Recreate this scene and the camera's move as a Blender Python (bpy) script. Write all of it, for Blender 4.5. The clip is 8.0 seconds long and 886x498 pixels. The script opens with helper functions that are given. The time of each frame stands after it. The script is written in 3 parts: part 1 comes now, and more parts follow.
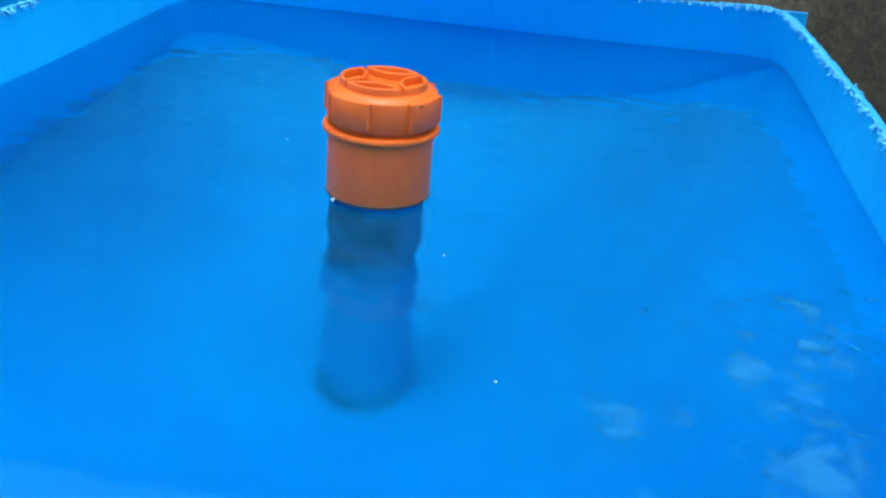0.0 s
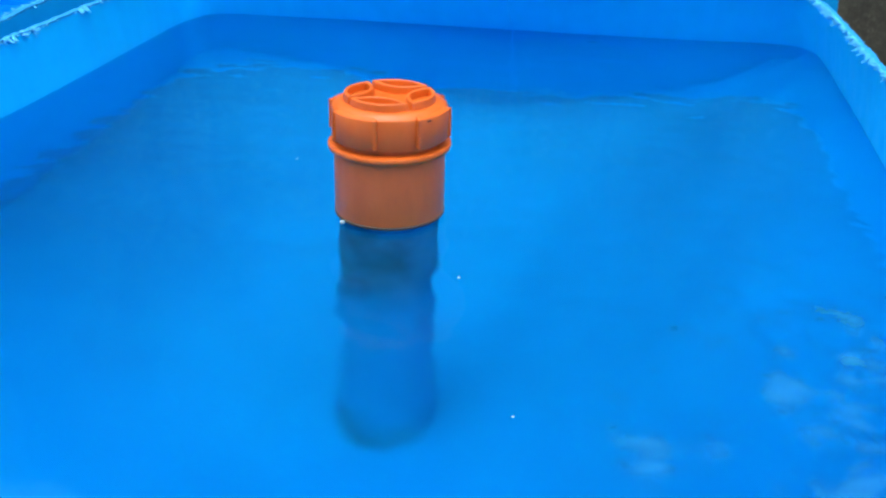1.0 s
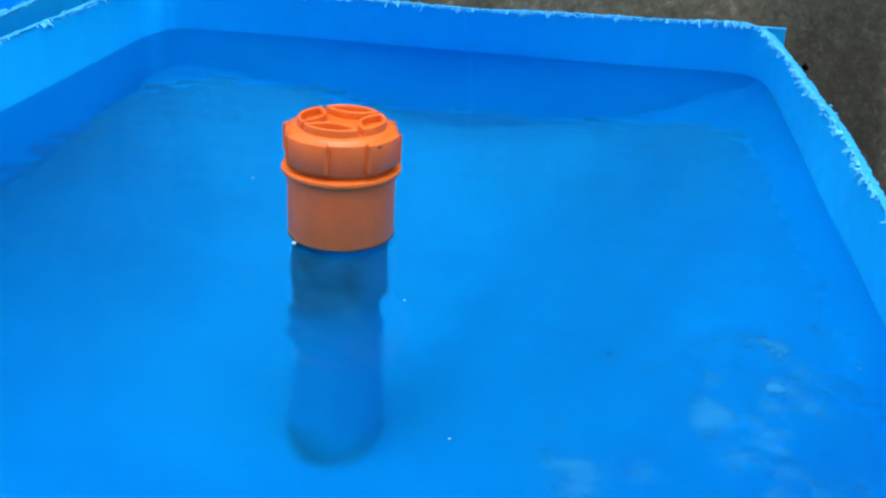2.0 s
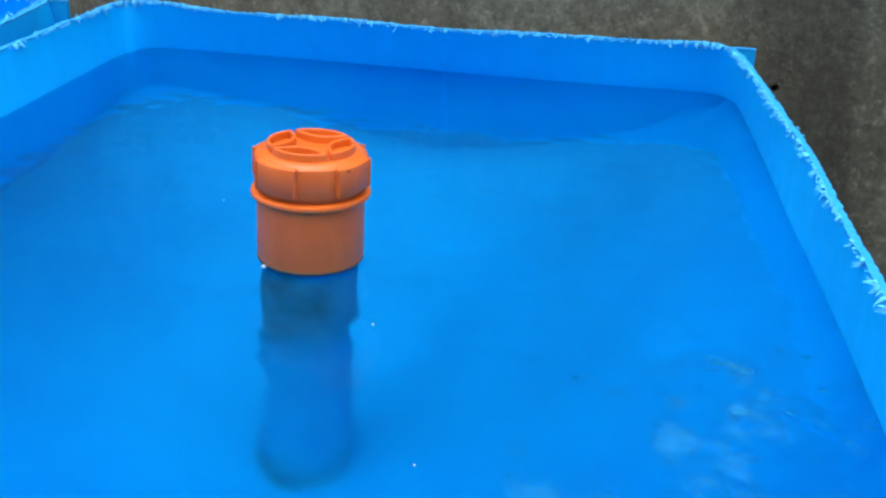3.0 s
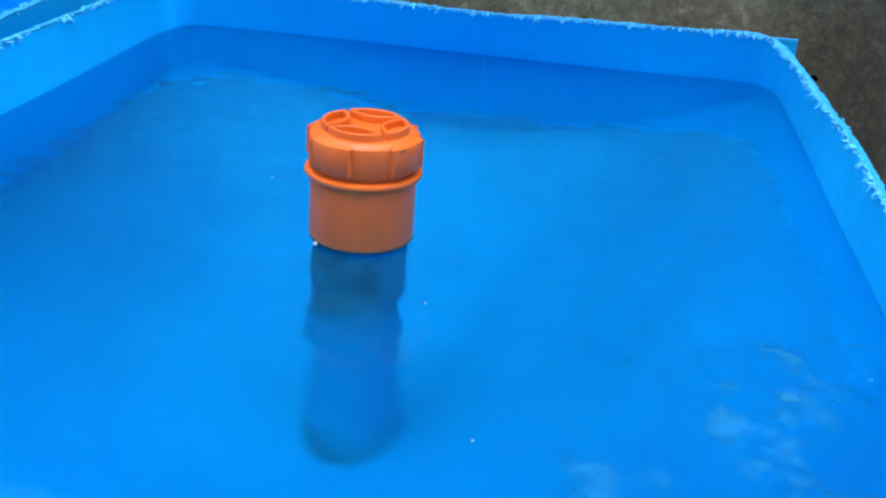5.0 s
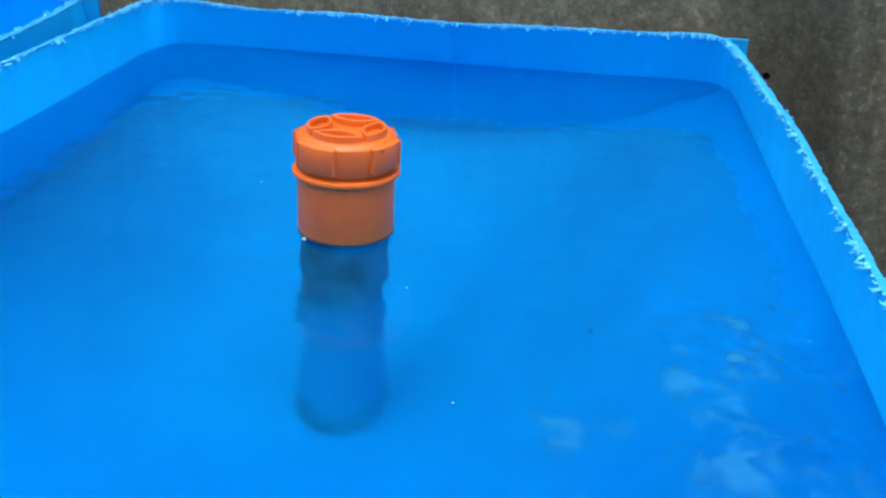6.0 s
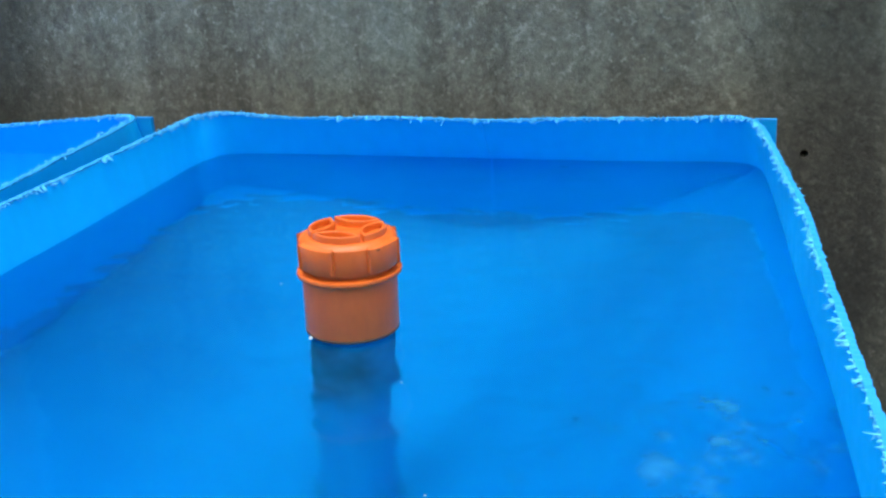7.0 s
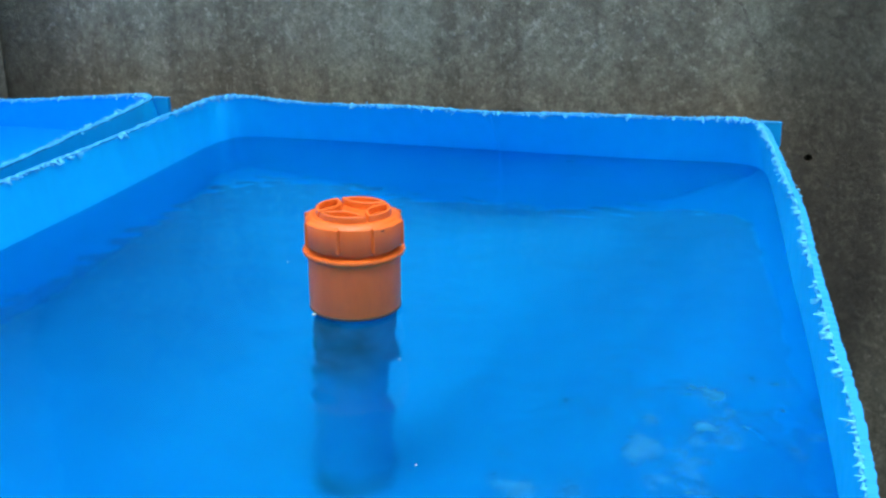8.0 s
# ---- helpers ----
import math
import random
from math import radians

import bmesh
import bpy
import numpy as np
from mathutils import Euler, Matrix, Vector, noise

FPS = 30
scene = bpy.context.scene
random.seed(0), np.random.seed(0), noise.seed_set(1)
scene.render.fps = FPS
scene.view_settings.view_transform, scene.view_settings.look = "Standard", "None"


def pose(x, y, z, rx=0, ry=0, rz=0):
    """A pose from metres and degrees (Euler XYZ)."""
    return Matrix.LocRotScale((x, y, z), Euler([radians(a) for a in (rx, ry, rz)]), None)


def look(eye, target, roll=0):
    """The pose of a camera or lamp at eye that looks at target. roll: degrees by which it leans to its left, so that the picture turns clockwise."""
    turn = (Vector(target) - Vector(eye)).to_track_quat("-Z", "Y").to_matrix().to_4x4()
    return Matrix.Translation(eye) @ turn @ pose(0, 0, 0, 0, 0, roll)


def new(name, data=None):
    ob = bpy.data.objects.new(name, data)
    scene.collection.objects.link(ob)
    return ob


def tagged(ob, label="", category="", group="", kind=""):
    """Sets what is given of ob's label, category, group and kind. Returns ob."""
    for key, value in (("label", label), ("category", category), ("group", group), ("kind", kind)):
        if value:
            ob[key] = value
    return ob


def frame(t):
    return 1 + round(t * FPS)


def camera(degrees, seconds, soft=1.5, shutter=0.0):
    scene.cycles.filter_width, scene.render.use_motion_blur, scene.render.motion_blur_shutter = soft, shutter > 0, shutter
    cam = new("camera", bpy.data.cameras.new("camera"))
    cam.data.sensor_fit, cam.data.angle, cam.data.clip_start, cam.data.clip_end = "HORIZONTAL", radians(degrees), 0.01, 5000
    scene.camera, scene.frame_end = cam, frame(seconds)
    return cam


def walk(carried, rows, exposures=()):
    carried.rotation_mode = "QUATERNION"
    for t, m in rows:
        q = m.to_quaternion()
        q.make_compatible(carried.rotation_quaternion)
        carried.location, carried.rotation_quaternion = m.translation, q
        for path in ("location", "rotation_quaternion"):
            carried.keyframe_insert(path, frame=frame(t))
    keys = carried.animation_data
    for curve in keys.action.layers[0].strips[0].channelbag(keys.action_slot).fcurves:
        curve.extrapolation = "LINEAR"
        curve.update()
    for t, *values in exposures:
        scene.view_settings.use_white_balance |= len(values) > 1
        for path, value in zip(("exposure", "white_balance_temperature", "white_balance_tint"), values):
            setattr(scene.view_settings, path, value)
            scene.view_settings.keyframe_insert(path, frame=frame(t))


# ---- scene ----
cam = camera(43.0, 8.0, soft=2.4)
PATH = [
    (0, (0.3249, -1.0399, 0.4210, 66.121, -3.021, 14.952)),
    (0.5, (0.3052, -0.9931, 0.4238, 65.441, -0.855, 15.873)),
    (0.7, (0.3184, -0.9863, 0.4223, 65.760, 0.498, 16.398)),
    (1, (0.3342, -0.9770, 0.4179, 66.038, 0.240, 15.868)),
    (1.5, (0.3496, -0.9899, 0.4355, 66.436, -1.388, 15.527)),
    (2, (0.3573, -0.9949, 0.4433, 66.485, -1.355, 14.702)),
    (2.2, (0.3624, -0.9972, 0.4494, 66.779, -2.116, 14.698)),
    (3.3, (0.3757, -0.9906, 0.4600, 67.168, -1.447, 13.583)),
    (3.5, (0.3873, -0.9992, 0.4674, 67.209, -1.126, 13.805)),
    (4, (0.3614, -0.9993, 0.4438, 66.923, -1.030, 13.784)),
    (4.5, (0.3500, -1.0035, 0.4531, 66.531, -1.707, 15.403)),
    (4.7, (0.3439, -1.0043, 0.4518, 66.357, -2.113, 15.366)),
    (5.8, (0.3339, -1.0942, 0.4783, 66.478, -2.690, 13.977)),
    (6, (0.3650, -1.1126, 0.4757, 66.958, -1.233, 13.332)),
    (6.2, (0.4128, -1.1067, 0.4957, 67.219, 1.169, 15.140)),
    (6.3, (0.4203, -1.0954, 0.4956, 69.479, 1.997, 16.043)),
    (6.5, (0.4484, -1.1011, 0.4774, 70.926, 2.019, 17.867)),
    (6.7, (0.4726, -1.0915, 0.4801, 70.668, 3.031, 16.779)),
    (6.8, (0.4768, -1.0886, 0.4847, 72.198, 2.429, 16.969)),
    (7, (0.4882, -1.1020, 0.4845, 71.739, 3.150, 17.711)),
    (7.2, (0.4861, -1.1257, 0.4920, 72.089, 1.774, 19.081)),
    (7.5, (0.5077, -1.1292, 0.4983, 72.132, 1.038, 18.746)),
    (8, (0.5088, -1.1347, 0.4806, 71.629, 1.116, 18.966)),
]
walk(cam, [(t, pose(*row)) for t, row in PATH])

# ---- light ----
world = bpy.data.worlds.new("overcast_sky")
world.use_nodes = True
scene.world = world
wn, wl = world.node_tree.nodes, world.node_tree.links
sky = wn.new("ShaderNodeTexSky")
sky.sky_type, sky.sun_disc = "NISHITA", False
sky.sun_elevation, sky.sun_rotation = radians(78), radians(180)
sky.air_density, sky.dust_density = 1.0, 3.0
wn["Background"].inputs["Strength"].default_value = 0.14
grey, veil = wn.new("ShaderNodeRGBToBW"), wn.new("ShaderNodeMixRGB")
veil.inputs["Fac"].default_value = 0.85  # thin cloud takes most of the blue out of the sky
wl.new(sky.outputs["Color"], grey.inputs["Color"])
wl.new(sky.outputs["Color"], veil.inputs["Color1"])
wl.new(grey.outputs["Val"], veil.inputs["Color2"])
wl.new(veil.outputs["Color"], wn["Background"].inputs["Color"])

sun = new("sun", bpy.data.lights.new("sun", "SUN"))
sun.data.energy, sun.data.angle, sun.data.color = 0.52, radians(60), (1.0, 0.97, 0.92)
sun.matrix_world = look((-0.02, -0.54, 2.7), (0, 0, 0))
scene.view_settings.exposure = 1.82


# ---- materials ----
def material(name, base, rough=0.5, metal=0.0):
    m = bpy.data.materials.new(name)
    m.use_nodes = True
    b = m.node_tree.nodes["Principled BSDF"]
    b.inputs["Base Color"].default_value = (*base, 1)
    b.inputs["Roughness"].default_value = rough
    b.inputs["Metallic"].default_value = metal
    return m, m.node_tree.nodes, m.node_tree.links, b


def coords(n, l, scale=(1, 1, 1)):
    c, mp = n.new("ShaderNodeTexCoord"), n.new("ShaderNodeMapping")
    mp.inputs["Scale"].default_value = scale
    l.new(c.outputs["Object"], mp.inputs["Vector"])
    return mp.outputs["Vector"]


def noise_tex(n, l, vec, scale, detail=4.0, rough=0.55):
    t = n.new("ShaderNodeTexNoise")
    t.inputs["Scale"].default_value, t.inputs["Detail"].default_value = scale, detail
    t.inputs["Roughness"].default_value = rough
    l.new(vec, t.inputs["Vector"])
    return t.outputs["Fac"]


def ramp(n, l, fac, stops):
    r = n.new("ShaderNodeValToRGB")
    while len(r.color_ramp.elements) < len(stops):
        r.color_ramp.elements.new(0.5)
    for e, (p, c) in zip(r.color_ramp.elements, stops):
        e.position, e.color = p, (*c, 1)
    l.new(fac, r.inputs["Fac"])
    return r.outputs["Color"]


def mixed(n, l, kind, fac, a, b):
    m = n.new("ShaderNodeMixRGB")
    m.blend_type = kind
    for sock, v in zip(("Fac", "Color1", "Color2"), (fac, a, b)):
        if isinstance(v, (int, float)):
            m.inputs[sock].default_value = v
        elif isinstance(v, tuple):
            m.inputs[sock].default_value = (*v, 1)
        else:
            l.new(v, m.inputs[sock])
    return m.outputs["Color"]


def bump(n, l, b, fac, strength, distance):
    k = n.new("ShaderNodeBump")
    k.inputs["Strength"].default_value, k.inputs["Distance"].default_value = strength, distance
    l.new(fac, k.inputs["Height"])
    l.new(k.outputs["Normal"], b.inputs["Normal"])


def blue_plastic(name, a, b_, rough):
    m, n, l, b = material(name, a, rough)
    b.inputs["Specular IOR Level"].default_value = 0.12
    v = coords(n, l)
    cloud = noise_tex(n, l, v, 5, 4)
    col = ramp(n, l, cloud, [(0.3, a), (0.7, b_)])
    streak = noise_tex(n, l, coords(n, l, (40, 40, 2.5)), 1, 3)
    col = mixed(n, l, "MULTIPLY", 0.35, col, ramp(n, l, streak, [(0.3, (0.8, 0.86, 0.9)), (0.6, (1, 1, 1))]))
    l.new(col, b.inputs["Base Color"])
    fine = noise_tex(n, l, v, 220, 3)
    l.new(ramp(n, l, noise_tex(n, l, v, 30, 3), [(0.2, (rough - 0.08,) * 3), (0.8, (rough + 0.12,) * 3)]), b.inputs["Roughness"])
    bump(n, l, b, fine, 0.12, 0.002)
    return m


M_BLUE = blue_plastic("blue_polyethylene", (0.0, 0.345, 0.80), (0.0, 0.380, 0.85), 0.45)


def shaded_plastic():
    """Submerged plastic with shade put into its colour: darker on the back wall, lighter along the sides."""
    m, n, l, b = material("shaded_polyethylene", (0.0, 0.22, 0.55), 0.6)
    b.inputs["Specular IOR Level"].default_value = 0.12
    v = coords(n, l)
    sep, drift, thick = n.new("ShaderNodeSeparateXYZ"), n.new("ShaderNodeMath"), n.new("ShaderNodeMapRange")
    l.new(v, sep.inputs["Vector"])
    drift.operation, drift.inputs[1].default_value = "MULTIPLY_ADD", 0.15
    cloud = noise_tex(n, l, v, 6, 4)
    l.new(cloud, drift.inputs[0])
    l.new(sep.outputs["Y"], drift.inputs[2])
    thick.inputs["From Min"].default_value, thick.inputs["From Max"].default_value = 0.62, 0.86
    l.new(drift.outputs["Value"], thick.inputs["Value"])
    # lighter blue for the sides, shaded blue for the back wall
    side_blue = ramp(n, l, cloud, [(0.3, (0.0, 0.262, 0.64)), (0.7, (0.0, 0.292, 0.70))])
    shaded_back_blue = ramp(n, l, cloud, [(0.3, (0.0, 0.212, 0.52)), (0.7, (0.0, 0.240, 0.57))])
    l.new(mixed(n, l, "MIX", thick.outputs["Result"], side_blue, shaded_back_blue), b.inputs["Base Color"])
    return m


M_SHADED_BLUE = shaded_plastic()


def shaded_silt_plastic():
    """Silted plastic with shading put into its colour: dark along -X, brighter at +X and the far end, bluer near."""
    m, n, l, b = material("shaded_silt_polyethylene", (0.0, 0.18, 0.55), 0.6)
    b.inputs["Specular IOR Level"].default_value = 0.1
    v = coords(n, l)
    sep = n.new("ShaderNodeSeparateXYZ")
    l.new(v, sep.inputs["Vector"])
    drift = noise_tex(n, l, v, 3.0, 4)

    def wandering(axis, amount):
        k = n.new("ShaderNodeMath")
        k.operation, k.inputs[1].default_value = "MULTIPLY_ADD", amount
        l.new(drift, k.inputs[0])
        l.new(sep.outputs[axis], k.inputs[2])
        return k.outputs["Value"]

    def span(value, low, high):
        r = n.new("ShaderNodeMapRange")
        r.interpolation_type = "SMOOTHSTEP"
        r.inputs["From Min"].default_value, r.inputs["From Max"].default_value = low, high
        l.new(value, r.inputs["Value"])
        return r.outputs["Result"]

    speck = noise_tex(n, l, v, 7, 3, 0.5)
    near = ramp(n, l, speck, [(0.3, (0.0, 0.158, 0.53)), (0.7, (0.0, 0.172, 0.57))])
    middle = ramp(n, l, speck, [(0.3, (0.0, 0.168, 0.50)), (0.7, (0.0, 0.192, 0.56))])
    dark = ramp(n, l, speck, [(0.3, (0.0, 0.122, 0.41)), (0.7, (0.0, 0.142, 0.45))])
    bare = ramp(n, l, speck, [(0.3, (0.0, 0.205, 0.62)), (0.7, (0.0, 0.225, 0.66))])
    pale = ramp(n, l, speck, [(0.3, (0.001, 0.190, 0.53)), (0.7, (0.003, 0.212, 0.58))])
    # floor light and shade set by colour, banded along X and Y
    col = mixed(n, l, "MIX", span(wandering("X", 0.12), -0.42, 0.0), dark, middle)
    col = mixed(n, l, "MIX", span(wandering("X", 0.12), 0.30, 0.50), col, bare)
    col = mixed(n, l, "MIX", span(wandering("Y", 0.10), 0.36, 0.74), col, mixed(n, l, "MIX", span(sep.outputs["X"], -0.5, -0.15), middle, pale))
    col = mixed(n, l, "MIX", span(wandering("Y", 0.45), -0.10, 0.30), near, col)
    l.new(col, b.inputs["Base Color"])
    return m


M_SHADED_SILT = shaded_silt_plastic()
M_CUT = blue_plastic("sawn_polyethylene", (0.010, 0.225, 0.55), (0.018, 0.275, 0.62), 0.6)


M_SHAVING = blue_plastic("curled_polyethylene", (0.04, 0.36, 0.70), (0.08, 0.45, 0.80), 0.6)


def orange_plastic():
    m, n, l, b = material("orange_pvc", (0.58, 0.13, 0.03), 0.36)
    b.inputs["Specular IOR Level"].default_value = 0.38
    v = coords(n, l)
    col = ramp(n, l, noise_tex(n, l, v, 22, 5), [(0.3, (0.52, 0.100, 0.011)), (0.7, (0.59, 0.118, 0.016))])
    grime = noise_tex(n, l, coords(n, l, (1, 1, 0.25)), 90, 4, 0.6)
    col = mixed(n, l, "MULTIPLY", 0.3, col, ramp(n, l, grime, [(0.3, (0.72, 0.66, 0.6)), (0.55, (1, 1, 1))]))
    l.new(col, b.inputs["Base Color"])
    bump(n, l, b, noise_tex(n, l, v, 500, 3), 0.10, 0.001)
    worn_edge = n.new("ShaderNodeBevel")  # edges a little rounded by the mould
    worn_edge.samples, worn_edge.inputs["Radius"].default_value = 4, 0.0007
    l.new(worn_edge.outputs["Normal"], n["Bump"].inputs["Normal"])
    return m


M_ORANGE = orange_plastic()


def slimy_pipe(name, clear_from, clear_to, bare):
    """Dark slime in patches that thins out along the pipe, from one height to the other, and shows the filmed plastic."""
    m, n, l, b = material(name, (0.0, 0.1, 0.35), 0.7)
    b.inputs["Specular IOR Level"].default_value = 0.08
    v = coords(n, l, (1, 1, 0.8))
    a = noise_tex(n, l, v, 17, 6, 0.62)
    big = noise_tex(n, l, v, 13, 4)
    col = ramp(n, l, a, [(0.32, (0.009, 0.092, 0.165)), (0.52, (0.012, 0.138, 0.265)), (0.72, (0.014, 0.190, 0.36))])
    sep, thin, span, lit_side = n.new("ShaderNodeSeparateXYZ"), n.new("ShaderNodeMath"), n.new("ShaderNodeMapRange"), n.new("ShaderNodeMath")
    l.new(coords(n, l), sep.inputs["Vector"])
    lit_side.operation, lit_side.inputs[1].default_value = "MULTIPLY_ADD", 4.5  # lighter towards +X: reflected light put into the colour
    l.new(sep.outputs["X"], lit_side.inputs[0])
    l.new(big, lit_side.inputs[2])
    col = mixed(n, l, "MIX", ramp(n, l, lit_side.outputs["Value"], [(0.52, (0, 0, 0)), (0.78, (0.8, 0.8, 0.8))]), col, (0.016, 0.24, 0.46))
    thin.operation, thin.inputs[1].default_value = "MULTIPLY_ADD", 0.12
    l.new(big, thin.inputs[0])
    l.new(sep.outputs["Z"], thin.inputs[2])
    span.inputs["From Min"].default_value, span.inputs["From Max"].default_value = clear_from + 0.06, clear_to + 0.06
    l.new(thin.outputs["Value"], span.inputs["Value"])
    l.new(mixed(n, l, "MIX", span.outputs["Result"], col, bare), b.inputs["Base Color"])
    bump(n, l, b, a, 0.5, 0.004)
    return m


M_SLIME = slimy_pipe("slimed_pipe", -0.135, -0.200, (0.0, 0.235, 0.51))
M_FOOT = slimy_pipe("slimed_pipe_foot", -0.452, -0.405, (0.0, 0.205, 0.46))
M_RISER = blue_plastic("filmed_blue_pipe", (0.0, 0.220, 0.50), (0.0, 0.255, 0.57), 0.6)


def concrete(name="plain_concrete", stained=False):
    m, n, l, b = material(name, (0.1, 0.1, 0.09), 0.9)
    v = coords(n, l)
    fine = noise_tex(n, l, v, 64, 9, 0.78)
    mid = noise_tex(n, l, v, 22, 5, 0.6)
    big = noise_tex(n, l, coords(n, l, (1, 1, 0.45)), 3.2, 4, 0.55)
    drip = noise_tex(n, l, coords(n, l, (14, 14, 0.9)), 1, 4, 0.6)
    col = ramp(n, l, fine, [(0.32, (0.130, 0.130, 0.120)), (0.5, (0.205, 0.205, 0.190)), (0.68, (0.310, 0.312, 0.294))])
    col = mixed(n, l, "MULTIPLY", 0.4, col, ramp(n, l, mid, [(0.34, (0.68, 0.66, 0.63)), (0.5, (1.1, 1.1, 1.08)), (0.66, (1.5, 1.54, 1.52))]))
    col = mixed(n, l, "MULTIPLY", 0.8, col, ramp(n, l, big, [(0.34, (0.50, 0.47, 0.42)), (0.52, (0.9, 0.9, 0.86)), (0.7, (1.1, 1.2, 1.16))]))
    col = mixed(n, l, "MULTIPLY", 0.5, col, ramp(n, l, drip, [(0.36, (0.5, 0.5, 0.47)), (0.5, (1, 1, 1)), (0.68, (1.15, 1.15, 1.12))]))
    sep, warp = n.new("ShaderNodeSeparateXYZ"), n.new("ShaderNodeMath")
    l.new(v, sep.inputs["Vector"])
    warp.operation = "MULTIPLY_ADD"
    warp.inputs[1].default_value = 0.12
    l.new(big, warp.inputs[0])
    l.new(sep.outputs["X"], warp.inputs[2])
    span = n.new("ShaderNodeMapRange")
    span.inputs["From Min"].default_value, span.inputs["From Max"].default_value = -1.2, 1.2
    l.new(warp.outputs["Value"], span.inputs["Value"])
    damp = ramp(n, l, span.outputs["Result"], [(0.05, (0.24, 0.25, 0.23)), (0.12, (1, 1, 1)), (0.672, (1, 1, 1)), (0.722, (0.30, 0.29, 0.28)), (0.772, (0.21, 0.205, 0.20)), (0.790, (0.74, 0.75, 0.74))])
    salt = noise_tex(n, l, coords(n, l, (1, 1, 0.5)), 16, 6, 0.75)
    col = mixed(n, l, "MIX", ramp(n, l, salt, [(0.66, (0, 0, 0)), (0.74, (0.55, 0.55, 0.55))]), col, (0.40, 0.41, 0.39))
    grit = noise_tex(n, l, coords(n, l, (1, 1, 0.9)), 74, 4, 0.65)
    col = mixed(n, l, "MIX", ramp(n, l, grit, [(0.56, (0, 0, 0)), (0.72, (0.58, 0.58, 0.58))]), col, (0.50, 0.51, 0.49))
    col = mixed(n, l, "MIX", ramp(n, l, grit, [(0.30, (0.5, 0.5, 0.5)), (0.43, (0, 0, 0))]), col, (0.08, 0.077, 0.068))
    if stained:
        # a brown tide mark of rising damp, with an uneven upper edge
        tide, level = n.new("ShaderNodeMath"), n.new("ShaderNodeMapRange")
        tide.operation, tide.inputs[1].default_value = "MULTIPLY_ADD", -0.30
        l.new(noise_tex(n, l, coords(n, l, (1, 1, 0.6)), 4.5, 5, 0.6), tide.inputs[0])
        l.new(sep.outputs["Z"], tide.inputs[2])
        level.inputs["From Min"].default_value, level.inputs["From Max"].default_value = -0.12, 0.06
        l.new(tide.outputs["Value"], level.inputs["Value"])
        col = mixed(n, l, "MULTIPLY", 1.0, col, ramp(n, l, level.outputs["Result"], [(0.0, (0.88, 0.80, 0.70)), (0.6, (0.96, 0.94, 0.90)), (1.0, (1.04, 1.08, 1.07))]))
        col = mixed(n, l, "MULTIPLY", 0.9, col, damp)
        # one fine slanting crack
        slant, wander, off = n.new("ShaderNodeMath"), n.new("ShaderNodeMath"), n.new("ShaderNodeMath")
        slant.operation, slant.inputs[1].default_value = "MULTIPLY_ADD", 0.42
        l.new(sep.outputs["Z"], slant.inputs[0])
        l.new(sep.outputs["X"], slant.inputs[2])
        wander.operation, wander.inputs[1].default_value = "MULTIPLY_ADD", 0.07
        l.new(mid, wander.inputs[0])
        l.new(slant.outputs["Value"], wander.inputs[2])
        off.operation, off.inputs[1].default_value, off.inputs[2].default_value = "COMPARE", 0.494, 0.0045
        l.new(wander.outputs["Value"], off.inputs[0])
        crack = mixed(n, l, "MULTIPLY", 1.0, off.outputs["Value"], ramp(n, l, grit, [(0.40, (0, 0, 0)), (0.56, (0.6, 0.6, 0.6))]))
        col = mixed(n, l, "MIX", crack, col, (0.045, 0.042, 0.037))
    col = mixed(n, l, "MULTIPLY", 1.0, col, (0.63, 0.675, 0.64))
    l.new(col, b.inputs["Base Color"])
    bump(n, l, b, mixed(n, l, "ADD", 0.6, fine, mid), 0.9, 0.008)
    return m


M_CONCRETE = concrete("stained_concrete", True)
M_PLAIN = concrete()
M_DARK, *_ = material("dark_dirt", (0.012, 0.011, 0.01), 0.95)
M_SPECK, *_ = material("pale_fleck", (0.30, 0.42, 0.50), 0.5)
M_LIP, *_ = material("dark_brown", (0.075, 0.040, 0.018), 0.7)


